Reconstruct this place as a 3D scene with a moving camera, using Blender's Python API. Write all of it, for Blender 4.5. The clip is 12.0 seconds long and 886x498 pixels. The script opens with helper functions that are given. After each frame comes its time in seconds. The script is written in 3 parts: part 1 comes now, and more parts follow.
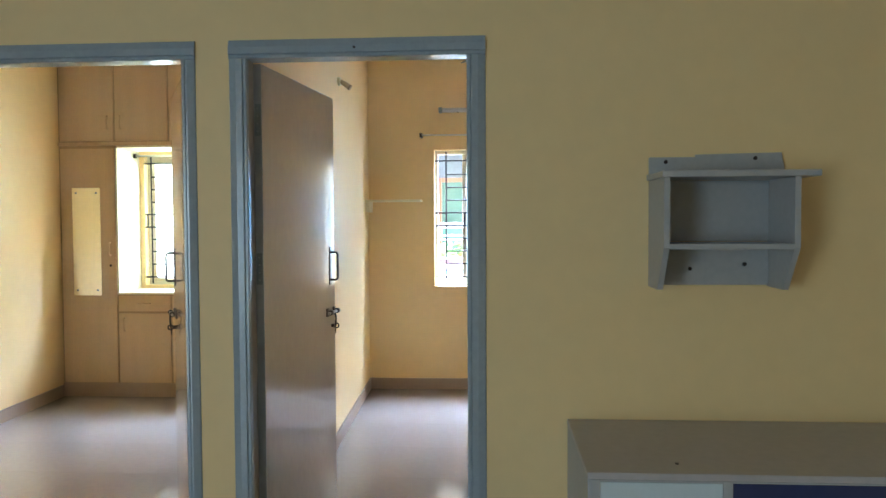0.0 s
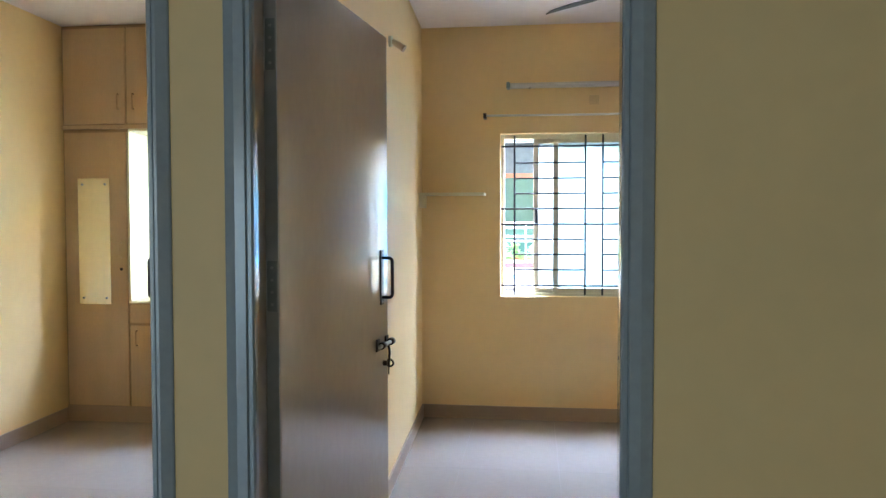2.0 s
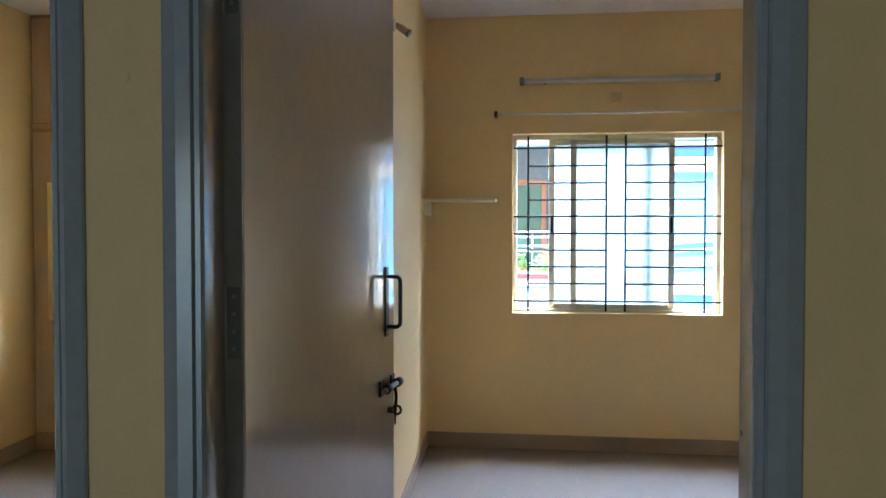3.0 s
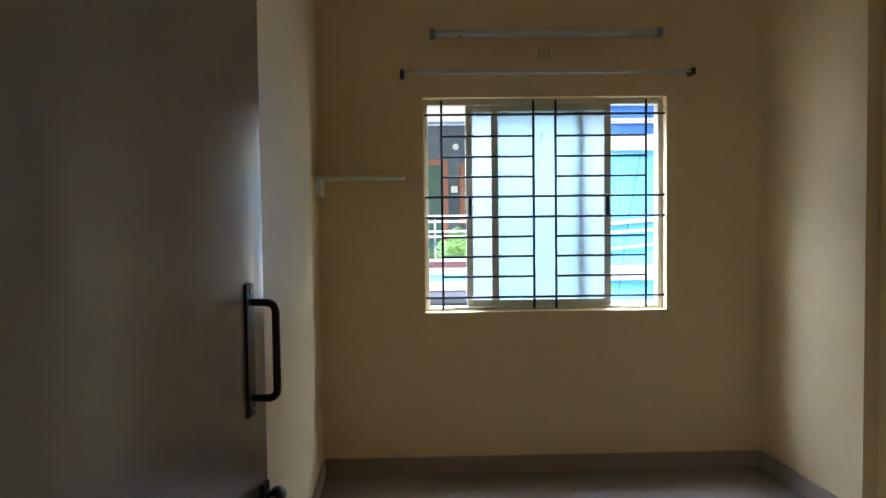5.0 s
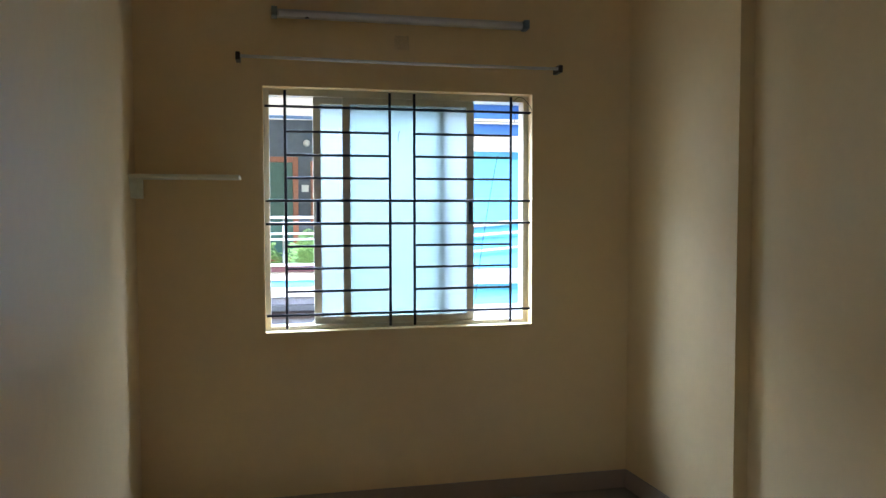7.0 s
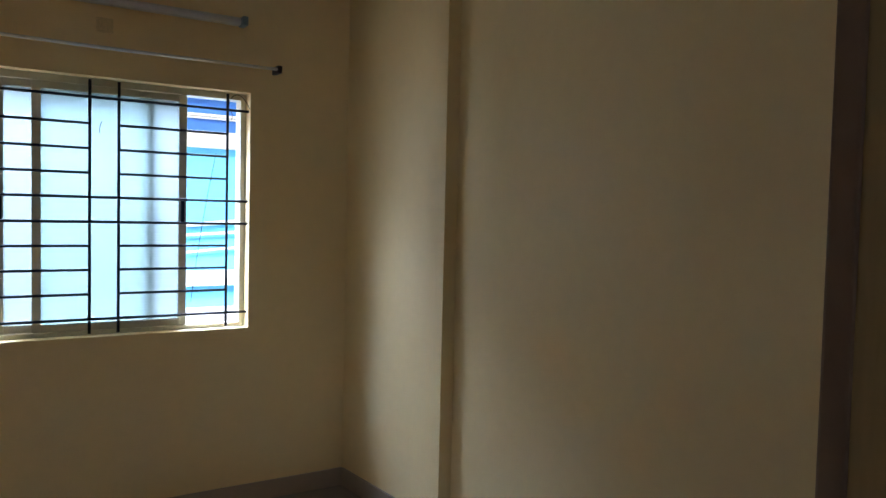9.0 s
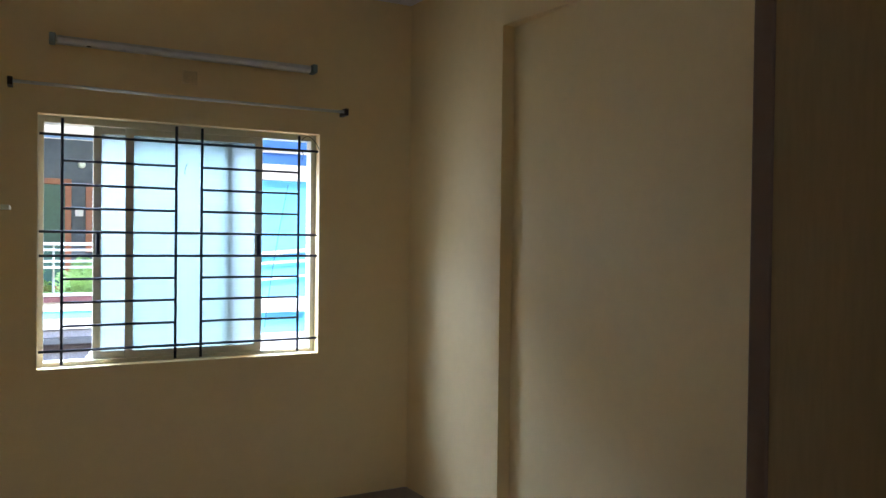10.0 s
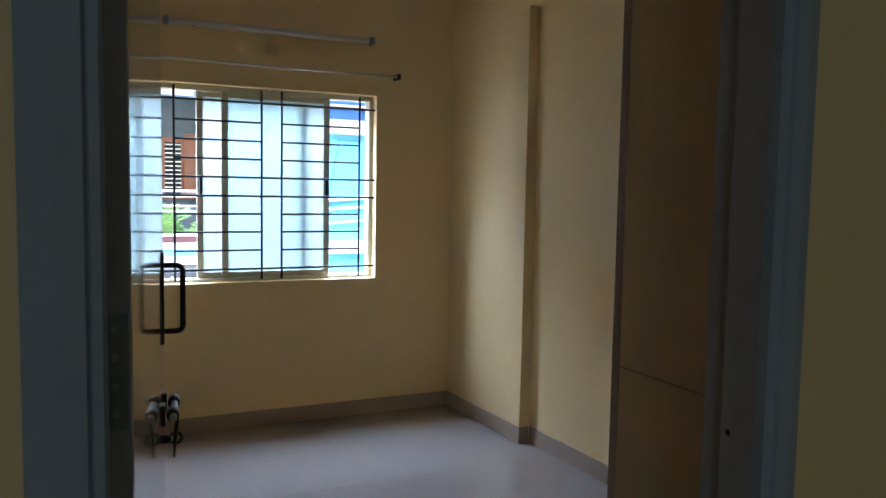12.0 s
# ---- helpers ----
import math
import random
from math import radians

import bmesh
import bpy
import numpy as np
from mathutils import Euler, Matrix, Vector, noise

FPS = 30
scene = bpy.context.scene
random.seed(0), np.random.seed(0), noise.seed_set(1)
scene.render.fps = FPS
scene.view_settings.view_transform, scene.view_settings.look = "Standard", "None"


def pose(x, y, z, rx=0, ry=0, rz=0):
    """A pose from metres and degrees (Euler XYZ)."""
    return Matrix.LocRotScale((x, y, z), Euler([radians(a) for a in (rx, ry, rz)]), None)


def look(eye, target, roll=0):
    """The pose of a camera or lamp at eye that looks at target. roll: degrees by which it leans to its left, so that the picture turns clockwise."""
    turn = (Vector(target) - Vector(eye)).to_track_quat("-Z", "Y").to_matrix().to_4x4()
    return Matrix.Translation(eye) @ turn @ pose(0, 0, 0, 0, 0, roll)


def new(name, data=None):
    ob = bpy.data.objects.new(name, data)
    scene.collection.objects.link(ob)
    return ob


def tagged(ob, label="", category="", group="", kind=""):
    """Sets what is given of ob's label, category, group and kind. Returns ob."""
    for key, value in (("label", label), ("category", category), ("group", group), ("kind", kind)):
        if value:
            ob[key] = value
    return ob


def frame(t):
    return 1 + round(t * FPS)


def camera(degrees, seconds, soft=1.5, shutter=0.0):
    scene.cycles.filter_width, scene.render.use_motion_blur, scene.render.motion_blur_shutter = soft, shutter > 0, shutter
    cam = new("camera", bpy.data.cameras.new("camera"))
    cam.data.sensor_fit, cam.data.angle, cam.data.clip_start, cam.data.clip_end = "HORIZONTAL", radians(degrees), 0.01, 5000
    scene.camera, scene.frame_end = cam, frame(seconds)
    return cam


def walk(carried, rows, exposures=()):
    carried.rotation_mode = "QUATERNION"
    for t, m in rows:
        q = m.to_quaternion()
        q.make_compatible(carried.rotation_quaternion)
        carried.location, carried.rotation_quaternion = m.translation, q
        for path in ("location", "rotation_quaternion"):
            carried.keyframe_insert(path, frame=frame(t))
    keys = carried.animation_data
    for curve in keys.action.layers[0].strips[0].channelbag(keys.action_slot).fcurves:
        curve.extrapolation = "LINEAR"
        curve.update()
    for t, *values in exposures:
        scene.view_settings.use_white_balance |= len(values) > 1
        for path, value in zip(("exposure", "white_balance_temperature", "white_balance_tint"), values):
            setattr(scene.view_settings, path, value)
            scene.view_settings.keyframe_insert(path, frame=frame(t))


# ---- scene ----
cam = camera(60.7, 12.0)
PATH = [
    (0, (0.663, 0.277, 1.537), (0.533, 2.271, 1.461), -0.3),
    (0.5, (0.629, 0.481, 1.495), (0.372, 2.463, 1.421), -0.4),
    (1, (0.546, 0.81, 1.492), (0.236, 2.782, 1.382), 0.2),
    (1.5, (0.441, 1.076, 1.505), (0.203, 3.06, 1.415), 0.5),
    (2, (0.397, 1.36, 1.507), (0.158, 3.344, 1.435), -0.1),
    (2.5, (0.355, 1.603, 1.508), (0.087, 3.584, 1.46), -0.5),
    (3, (0.274, 1.871, 1.508), (0.041, 3.857, 1.459), 0.0),
    (3.2, (0.247, 1.957, 1.509), (0.075, 3.949, 1.457), 0.0),
    (4.8, (0.17, 2.683, 1.527), (0.118, 4.679, 1.419), -0.4),
    (5, (0.139, 2.766, 1.503), (0.19, 4.763, 1.413), -0.7),
    (5.5, (0.127, 2.93, 1.496), (0.359, 4.913, 1.385), -1.3),
    (6, (0.169, 3.098, 1.493), (0.435, 5.078, 1.388), -1.2),
    (6.5, (0.175, 3.19, 1.504), (0.494, 5.163, 1.414), -0.5),
    (7, (0.2, 3.233, 1.546), (0.63, 5.184, 1.448), -0.1),
    (7.5, (0.209, 3.244, 1.587), (0.917, 5.11, 1.454), 0.6),
    (7.7, (0.201, 3.255, 1.567), (1.021, 5.074, 1.421), 0.5),
    (9.3, (0.225, 3.176, 1.556), (1.323, 4.846, 1.472), 1.4),
    (9.5, (0.220, 3.138, 1.557), (1.243, 4.855, 1.495), 1.2),
    (10, (0.158, 3.010, 1.594), (1.097, 4.775, 1.566), 0.7),
    (10.5, (0.056, 2.849, 1.588), (1.034, 4.594, 1.583), 0.5),
    (11, (-0.060, 2.645, 1.585), (0.979, 4.353, 1.519), 0.7),
    (11.5, (-0.141, 2.446, 1.552), (0.822, 4.196, 1.461), 0.4),
    (12, (-0.218, 2.241, 1.541), (0.626, 4.048, 1.388), 1.0),
]
EXPOSURES = [(0, 1.6), (1.0, 1.6), (1.5, 1.48), (2.0, 1.22), (2.5, 0.98), (3.0, 0.58), (4.0, 0.0), (4.8, -0.46), (6.5, -0.46), (7.5, -0.6), (9.3, -0.5), (10, -0.44), (11, -0.44), (12, -0.35)]
walk(cam, [(t, look(eye, target, roll)) for t, eye, target, roll in PATH], EXPOSURES)
# ---------------------------------------------------------------- world, sun, lamps
world = bpy.data.worlds.new("sky")
world.use_nodes = True
scene.world = world
_wn = world.node_tree.nodes
_sky = _wn.new("ShaderNodeTexSky")
_sky.sky_type = "NISHITA"
_sky.sun_disc = False
_sky.sun_elevation = radians(38)
_sky.sun_rotation = radians(195)
world.node_tree.links.new(_sky.outputs["Color"], _wn["Background"].inputs["Color"])
_wn["Background"].inputs["Strength"].default_value = 0.15

sun_data = bpy.data.lights.new("sun", "SUN")
sun_data.energy = 5.0
sun_data.angle = radians(0.5)
sun_data.color = (1.0, 0.97, 0.92)
sun = new("sun", sun_data)
sun.matrix_world = look((-3, -11, 9), (0, 0, 0))


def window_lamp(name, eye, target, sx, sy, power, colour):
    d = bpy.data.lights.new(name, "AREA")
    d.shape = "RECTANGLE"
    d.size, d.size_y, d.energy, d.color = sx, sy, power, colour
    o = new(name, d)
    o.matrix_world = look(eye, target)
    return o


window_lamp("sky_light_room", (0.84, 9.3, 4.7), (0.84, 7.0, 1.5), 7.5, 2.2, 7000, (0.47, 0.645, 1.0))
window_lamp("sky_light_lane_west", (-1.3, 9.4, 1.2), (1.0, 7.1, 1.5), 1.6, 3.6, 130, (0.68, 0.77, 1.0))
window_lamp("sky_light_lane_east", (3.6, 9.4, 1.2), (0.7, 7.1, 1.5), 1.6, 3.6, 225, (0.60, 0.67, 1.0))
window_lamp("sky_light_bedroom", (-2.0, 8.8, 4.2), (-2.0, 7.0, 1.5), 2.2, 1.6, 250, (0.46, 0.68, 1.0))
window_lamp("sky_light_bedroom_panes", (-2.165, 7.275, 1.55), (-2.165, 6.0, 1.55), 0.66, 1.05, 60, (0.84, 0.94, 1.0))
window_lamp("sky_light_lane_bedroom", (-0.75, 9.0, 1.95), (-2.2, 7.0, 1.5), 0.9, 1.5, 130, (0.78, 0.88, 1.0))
window_lamp("sky_light_hall", (-3.22, -3.35, 1.2), (1.0, 0.8, 1.2), 2.0, 2.0, 39, (0.48, 0.77, 1.0))

# ---------------------------------------------------------------- materials


def mat(name, colour, rough=0.6, metal=0.0, vary=0.06, scale=6.0, bump=0.03, bump_scale=90.0, coat=0.0, spec=0.5, stain=None, stretch=(1, 1, 1)):
    """A painted, cast or woven surface: two scales of colour variation, fine relief and uneven gloss."""
    m = bpy.data.materials.new(name)
    m.use_nodes = True
    nt = m.node_tree
    n, l = nt.nodes, nt.links
    b = n["Principled BSDF"]
    b.inputs["Metallic"].default_value = metal
    b.inputs["Coat Weight"].default_value = coat
    b.inputs["Coat Roughness"].default_value = 0.04
    b.inputs["Specular IOR Level"].default_value = spec
    tc = n.new("ShaderNodeTexCoord")
    mp = n.new("ShaderNodeMapping")
    mp.inputs["Scale"].default_value = stretch
    l.new(tc.outputs["Object"], mp.inputs["Vector"])
    big = n.new("ShaderNodeTexNoise")
    big.inputs["Scale"].default_value = scale * 0.25
    big.inputs["Detail"].default_value = 4
    fine = n.new("ShaderNodeTexNoise")
    fine.inputs["Scale"].default_value = scale * 5
    fine.inputs["Detail"].default_value = 5
    for t in (big, fine):
        l.new(mp.outputs["Vector"], t.inputs["Vector"])
    add = n.new("ShaderNodeMath")
    add.operation = "ADD"
    l.new(big.outputs["Fac"], add.inputs[0])
    l.new(fine.outputs["Fac"], add.inputs[1])
    rng = n.new("ShaderNodeMapRange")
    rng.inputs["From Min"].default_value, rng.inputs["From Max"].default_value = 0.7, 1.3
    l.new(add.outputs[0], rng.inputs["Value"])
    mix = n.new("ShaderNodeMix")
    mix.data_type = "RGBA"
    lo = stain or tuple(c * (1 - vary) for c in colour)
    hi = tuple(min(1.0, c * (1 + vary * 0.6)) for c in colour)
    mix.inputs[6].default_value, mix.inputs[7].default_value = (*lo, 1), (*hi, 1)
    l.new(rng.outputs[0], mix.inputs[0])
    l.new(mix.outputs[2], b.inputs["Base Color"])
    rr = n.new("ShaderNodeMapRange")
    rr.inputs["To Min"].default_value, rr.inputs["To Max"].default_value = rough * 0.85, min(1.0, rough * 1.15)
    l.new(big.outputs["Fac"], rr.inputs["Value"])
    l.new(rr.outputs[0], b.inputs["Roughness"])
    if bump:
        bn = n.new("ShaderNodeTexNoise")
        bn.inputs["Scale"].default_value = bump_scale
        bn.inputs["Detail"].default_value = 3
        l.new(mp.outputs["Vector"], bn.inputs["Vector"])
        bp = n.new("ShaderNodeBump")
        bp.inputs["Strength"].default_value = bump
        bp.inputs["Distance"].default_value = 0.01
        l.new(bn.outputs["Fac"], bp.inputs["Height"])
        l.new(bp.outputs["Normal"], b.inputs["Normal"])
    return m


M_WALL = mat("yellow_wall_paint", (0.868, 0.637, 0.322), rough=0.55, vary=0.03, scale=3, bump=0.03, bump_scale=45)
M_CEIL = mat("white_ceiling_paint", (0.87, 0.79, 0.81), rough=0.8, vary=0.04, scale=3, bump=0.05)
M_FLOOR = mat("beige_vitrified_tile", (0.345, 0.295, 0.26), rough=0.10, vary=0.05, scale=4, bump=0.004, bump_scale=6, spec=0.6)
M_GROUT = mat("grey_brown_grout", (0.30, 0.255, 0.225), rough=0.3, vary=0.15, scale=12)
M_BASE = mat("taupe_skirting_tile", (0.395, 0.285, 0.215), rough=0.3, vary=0.05, scale=4, bump=0.0)
M_FRAME = mat("blue_grey_enamel", (0.33, 0.38, 0.415), rough=0.2, vary=0.08, scale=10, bump=0.05, bump_scale=60)
M_DOOR = mat("taupe_enamel", (0.60, 0.53, 0.50), rough=0.13, vary=0.06, scale=5, bump=0.035, bump_scale=40, stretch=(1.4, 1.4, 0.7), coat=0.6)
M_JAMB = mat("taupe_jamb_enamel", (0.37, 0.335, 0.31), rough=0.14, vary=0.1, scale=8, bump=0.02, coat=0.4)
M_LAM = mat("tan_laminate", (0.60, 0.42, 0.26), rough=0.42, vary=0.08, scale=10, bump=0.02, stretch=(4, 4, 0.5))
M_LAMEDGE = mat("brown_edge_band", (0.40, 0.27, 0.16), rough=0.45, vary=0.1)
M_DARKLAM = mat("brown_laminate", (0.60, 0.395, 0.20), rough=0.42, vary=0.10, scale=8, bump=0.02, stretch=(4, 4, 0.5))
M_GREY = mat("grey_shelf_paint", (0.42, 0.415, 0.41), rough=0.4, vary=0.08, scale=10, bump=0.05)
M_GREYTOP = mat("grey_brown_top", (0.46, 0.42, 0.405), rough=0.35, vary=0.1, scale=6, bump=0.03)
M_WHITEPANEL = mat("pale_panel", (0.62, 0.70, 0.72), rough=0.25, vary=0.04)
M_BLUEPANEL = mat("navy_panel", (0.035, 0.045, 0.12), rough=0.25, vary=0.08)
M_IRON = mat("black_iron", (0.010, 0.012, 0.026), rough=0.6, vary=0.2, bump=0.06, spec=0.2)
M_DARKMETAL = mat("dark_bronze", (0.06, 0.045, 0.045), rough=0.3, metal=0.7, vary=0.2)
M_STEEL = mat("worn_steel", (0.45, 0.44, 0.43), rough=0.3, metal=1.0, vary=0.1)
M_ALU = mat("cream_aluminium", (0.66, 0.60, 0.47), rough=0.4, vary=0.05, scale=12)
M_CREAM = mat("cream_shelf_paint", (0.81, 0.74, 0.54), rough=0.45, vary=0.05)
M_TUBE = mat("frosted_tube", (0.72, 0.68, 0.68), rough=0.3, vary=0.03)
M_BATTEN = mat("batten_white", (0.64, 0.59, 0.53), rough=0.45, vary=0.05)
M_STAINED = mat("stained_plate_paint", (0.77, 0.56, 0.29), rough=0.6, vary=0.25, scale=30)
M_TEAL = mat("tube_cap", (0.22, 0.27, 0.28), rough=0.4)
M_ROD = mat("chrome_rod", (0.78, 0.76, 0.74), rough=0.32, metal=0.5)
M_FAN = mat("brown_fan", (0.05, 0.038, 0.036), rough=0.6, vary=0.1)
M_HINGE = mat("painted_hinge", (0.50, 0.53, 0.56), rough=0.4, vary=0.12)


def mat_mirror():
    m = mat("mirror_glass", (0.86, 0.87, 0.84), rough=0.03, metal=1.0, vary=0.02, bump=0)
    return m


def mat_frosted():
    m = bpy.data.materials.new("frosted_glass")
    m.use_nodes = True
    n, l = m.node_tree.nodes, m.node_tree.links
    n.remove(n["Principled BSDF"])
    tr = n.new("ShaderNodeBsdfTranslucent")
    tr.inputs["Color"].default_value = (0.128, 0.138, 0.126, 1)
    gl = n.new("ShaderNodeBsdfGlossy")
    gl.inputs["Roughness"].default_value = 0.12
    fr = n.new("ShaderNodeFresnel")
    mx = n.new("ShaderNodeMixShader")
    l.new(fr.outputs[0], mx.inputs[0])
    l.new(tr.outputs[0], mx.inputs[1])
    l.new(gl.outputs[0], mx.inputs[2])
    l.new(mx.outputs[0], n["Material Output"].inputs["Surface"])
    return m


def mat_clear():
    """The clear back of a pane that is frosted on its room side."""
    m = bpy.data.materials.new("clear_glass_back")
    m.use_nodes = True
    n, l = m.node_tree.nodes, m.node_tree.links
    n.remove(n["Principled BSDF"])
    tr = n.new("ShaderNodeBsdfTransparent")
    tr.inputs["Color"].default_value = (0.93, 0.985, 0.98, 1)
    l.new(tr.outputs[0], n["Material Output"].inputs["Surface"])
    return m


M_CLEAR = mat_clear()
M_MIRROR = mat_mirror()
M_FROST = mat_frosted()

# ---------------------------------------------------------------- mesh helpers


def bm_box(lo, hi, bevel=0.0, bm=None):
    b = bm or bmesh.new()
    made = bmesh.ops.create_cube(b, size=1.0)["verts"]
    for v in made:
        v.co = Vector([(lo[i] + hi[i]) / 2 + v.co[i] * (hi[i] - lo[i]) for i in range(3)])
    if bevel:
        edges = list({e for v in made for e in v.link_edges})
        bmesh.ops.bevel(b, geom=edges, offset=bevel, segments=2, profile=0.6, affect="EDGES")
    return b


def bm_prism(outline, z0, z1, bm=None):
    """An upright prism over an outline of (x, y) in the plan."""
    b = bm or bmesh.new()
    low = [b.verts.new((x, y, z0)) for x, y in outline]
    high = [b.verts.new((x, y, z1)) for x, y in outline]
    b.faces.new(list(reversed(low)))
    b.faces.new(high)
    for i in range(len(outline)):
        j = (i + 1) % len(outline)
        b.faces.new((low[i], low[j], high[j], high[i]))
    bmesh.ops.recalc_face_normals(b, faces=b.faces[:])
    return b


def bm_rod(points, radius, sides=10, bm=None, caps=True):
    """A round bar along a line of points."""
    b = bm or bmesh.new()
    pts = [Vector(p) for p in points]
    rings = []
    up = None
    for i, p in enumerate(pts):
        d = (pts[min(i + 1, len(pts) - 1)] - pts[max(i - 1, 0)]).normalized()
        if up is None:
            up = d.orthogonal().normalized()
        up = (up - d * up.dot(d)).normalized()
        side = d.cross(up)
        r = radius[i] if isinstance(radius, (list, tuple)) else radius
        rings.append([b.verts.new(p + r * (math.cos(a) * up + math.sin(a) * side)) for a in [2 * math.pi * k / sides for k in range(sides)]])
    for a, c in zip(rings, rings[1:]):
        for k in range(sides):
            f = b.faces.new((a[k], a[(k + 1) % sides], c[(k + 1) % sides], c[k]))
            f.smooth = True
    if caps:
        b.faces.new(list(reversed(rings[0])))
        b.faces.new(rings[-1])
    return b


def bend(points, radius, steps=5):
    """The line with its inner corners rounded."""
    pts = [Vector(p) for p in points]
    out = [pts[0]]
    for a, b, c in zip(pts, pts[1:], pts[2:]):
        p, q = b + (a - b).normalized() * radius, b + (c - b).normalized() * radius
        for k in range(steps + 1):
            t = k / steps
            out.append((1 - t) ** 2 * p + 2 * t * (1 - t) * b + t * t * q)
    out.append(pts[-1])
    return out


def part(name, bm, material, parent=None, label=""):
    me = bpy.data.meshes.new(name)
    bm.to_mesh(me)
    bm.free()
    me.materials.append(material)
    ob = new(name, me)
    if parent is not None:
        ob.parent = parent
    if label:
        tagged(ob, label)
    return ob


def structure(name, bm, material, label, category):
    return tagged(part(name, bm, material), label, category, kind="structure")


def thing(name, label, category, at=None, group=""):
    e = new(name)
    e.empty_display_size = 0.1
    if at is not None:
        e.matrix_world = at
    return tagged(e, label, category, group)


def wall_x(name, x0, x1, y0, y1, z0, z1, holes, material, label):
    """A wall along x with rectangular holes (xa, xb, za, zb) right through it."""
    b = bmesh.new()
    xs = sorted({x0, x1, *[h[0] for h in holes], *[h[1] for h in holes]})
    for a, c in zip(xs, xs[1:]):
        mid = (a + c) / 2
        cut = sorted([(h[2], h[3]) for h in holes if h[0] < mid < h[1]])
        z = z0
        for za, zb in cut:
            if za > z:
                bm_box((a, y0, z), (c, y1, za), bm=b)
            z = zb
        if z < z1:
            bm_box((a, y0, z), (c, y1, z1), bm=b)
    bmesh.ops.remove_doubles(b, verts=b.verts[:], dist=1e-5)
    return structure(name, b, material, label, "wall")


# ---------------------------------------------------------------- the plan, in metres
Y_HALL = 2.945      # hall face of the wall with the two doors
Y_BACK = 3.06       # its bedroom face
Y_WIN = 7.105       # room face of the window wall
Y_OUT = 7.325       # its outer face
X_L = -0.455
CEIL = 2.975
HALL_X0, HALL_X1, HALL_Y0 = -3.2, 3.6, -4.6
BED_X0, BED_X1 = -3.127, -0.560
SLANT = 0.0353     # the side walls lean this much off square
D1 = (-0.206, 0.575, 2.114)     # clear opening of the room's door
D2 = (-1.243, -0.446, 2.114)    # and of the other bedroom's door
FW = 0.066
WIN = (0.143, 1.543, 0.94, 2.17)
WIN2 = (-2.55, -1.36, 0.95, 2.15)

# ---------------------------------------------------------------- structure
structure("floor", bm_box((-3.4, -4.8, -0.12), (3.8, 7.3, -0.0008)), M_GROUT, "glossy beige vitrified tile floor", "floor")
structure("ceiling", bm_box((-3.4, -4.8, CEIL), (3.8, 7.325, CEIL + 0.15)), M_CEIL, "white painted concrete ceiling", "ceiling")
wall_x("wall_south", HALL_X0, HALL_X1, Y_HALL, Y_BACK, 0, CEIL,
       [(D1[0] - FW + 0.01, D1[1] + FW - 0.01, 0, D1[2] + FW - 0.01), (D2[0] - FW + 0.01, D2[1] + 0.04, 0, D2[2] + FW - 0.01)],
       M_WALL, "pale yellow painted wall with two doorways")
wall_x("wall_north", -3.4, 3.8, Y_WIN, Y_OUT, 0, CEIL, [WIN, WIN2], M_WALL, "yellow painted outer wall with window openings")


def room_face(y):
    return -0.457 + SLANT * (Y_WIN - y)


def bed_face(y):
    return -3.142 + SLANT * (Y_WIN - y)


def east_face(y):
    return 2.228 + SLANT * (6.17 - y)


b = bm_prism([(room_face(Y_WIN) - 0.1, Y_WIN), (room_face(Y_WIN), Y_WIN), (room_face(Y_BACK), Y_BACK), (room_face(Y_BACK) - 0.1, Y_BACK)], 0, CEIL)
structure("wall_partition", b, M_WALL, "yellow painted partition wall between two bedrooms", "wall")
# the right wall: a shallow recess between the pier by the window and the wardrobe
PIER_Y = 6.17
b = bm_prism([(2.105, Y_WIN), (2.158, PIER_Y), (2.5, PIER_Y), (2.5, Y_WIN)], 0, CEIL)
structure("wall_pier", b, M_WALL, "yellow painted wall pier beside the window", "wall")
structure("wall_east", bm_prism([(east_face(PIER_Y), PIER_Y), (east_face(Y_BACK), Y_BACK), (2.6, Y_BACK), (2.6, PIER_Y)], 0, 2.645), M_WALL, "yellow painted recessed wall panel", "wall")
b = bm_prism([(2.158, PIER_Y), (east_face(5.6) - 0.006, 5.6), (east_face(Y_BACK) - 0.004, Y_BACK), (2.6, Y_BACK), (2.6, PIER_Y)], 2.645, CEIL)
structure("wall_beam", b, M_WALL, "yellow painted beam over a wall recess", "wall")
structure("wall_west", bm_prism([(bed_face(Y_WIN), Y_WIN), (bed_face(Y_BACK), Y_BACK), (HALL_X0 - 0.2, Y_BACK), (HALL_X0 - 0.2, Y_WIN)], 0, CEIL), M_WALL, "yellow painted bedroom side wall", "wall")
# hall: closed round, with an unseen opening assumed in the west for its daylight
structure("wall_hall_back", bm_box((HALL_X0 - 0.2, HALL_Y0 - 0.2, 0), (HALL_X1 + 0.2, HALL_Y0, CEIL)), M_WALL, "yellow painted hall back wall", "wall")
structure("wall_hall_east", bm_box((HALL_X1, HALL_Y0, 0), (HALL_X1 + 0.2, Y_BACK, CEIL)), M_WALL, "yellow painted hall side wall", "wall")
b = bm_box((HALL_X0 - 0.2, HALL_Y0, 0), (HALL_X0, -4.4, CEIL))
bm_box((HALL_X0 - 0.2, -2.3, 0), (HALL_X0, Y_BACK, CEIL), bm=b)
bm_box((HALL_X0 - 0.2, -4.4, 2.2), (HALL_X0, -2.3, CEIL), bm=b)
structure("wall_hall_west", b, M_WALL, "yellow painted hall wall with an assumed, unseen opening", "wall")


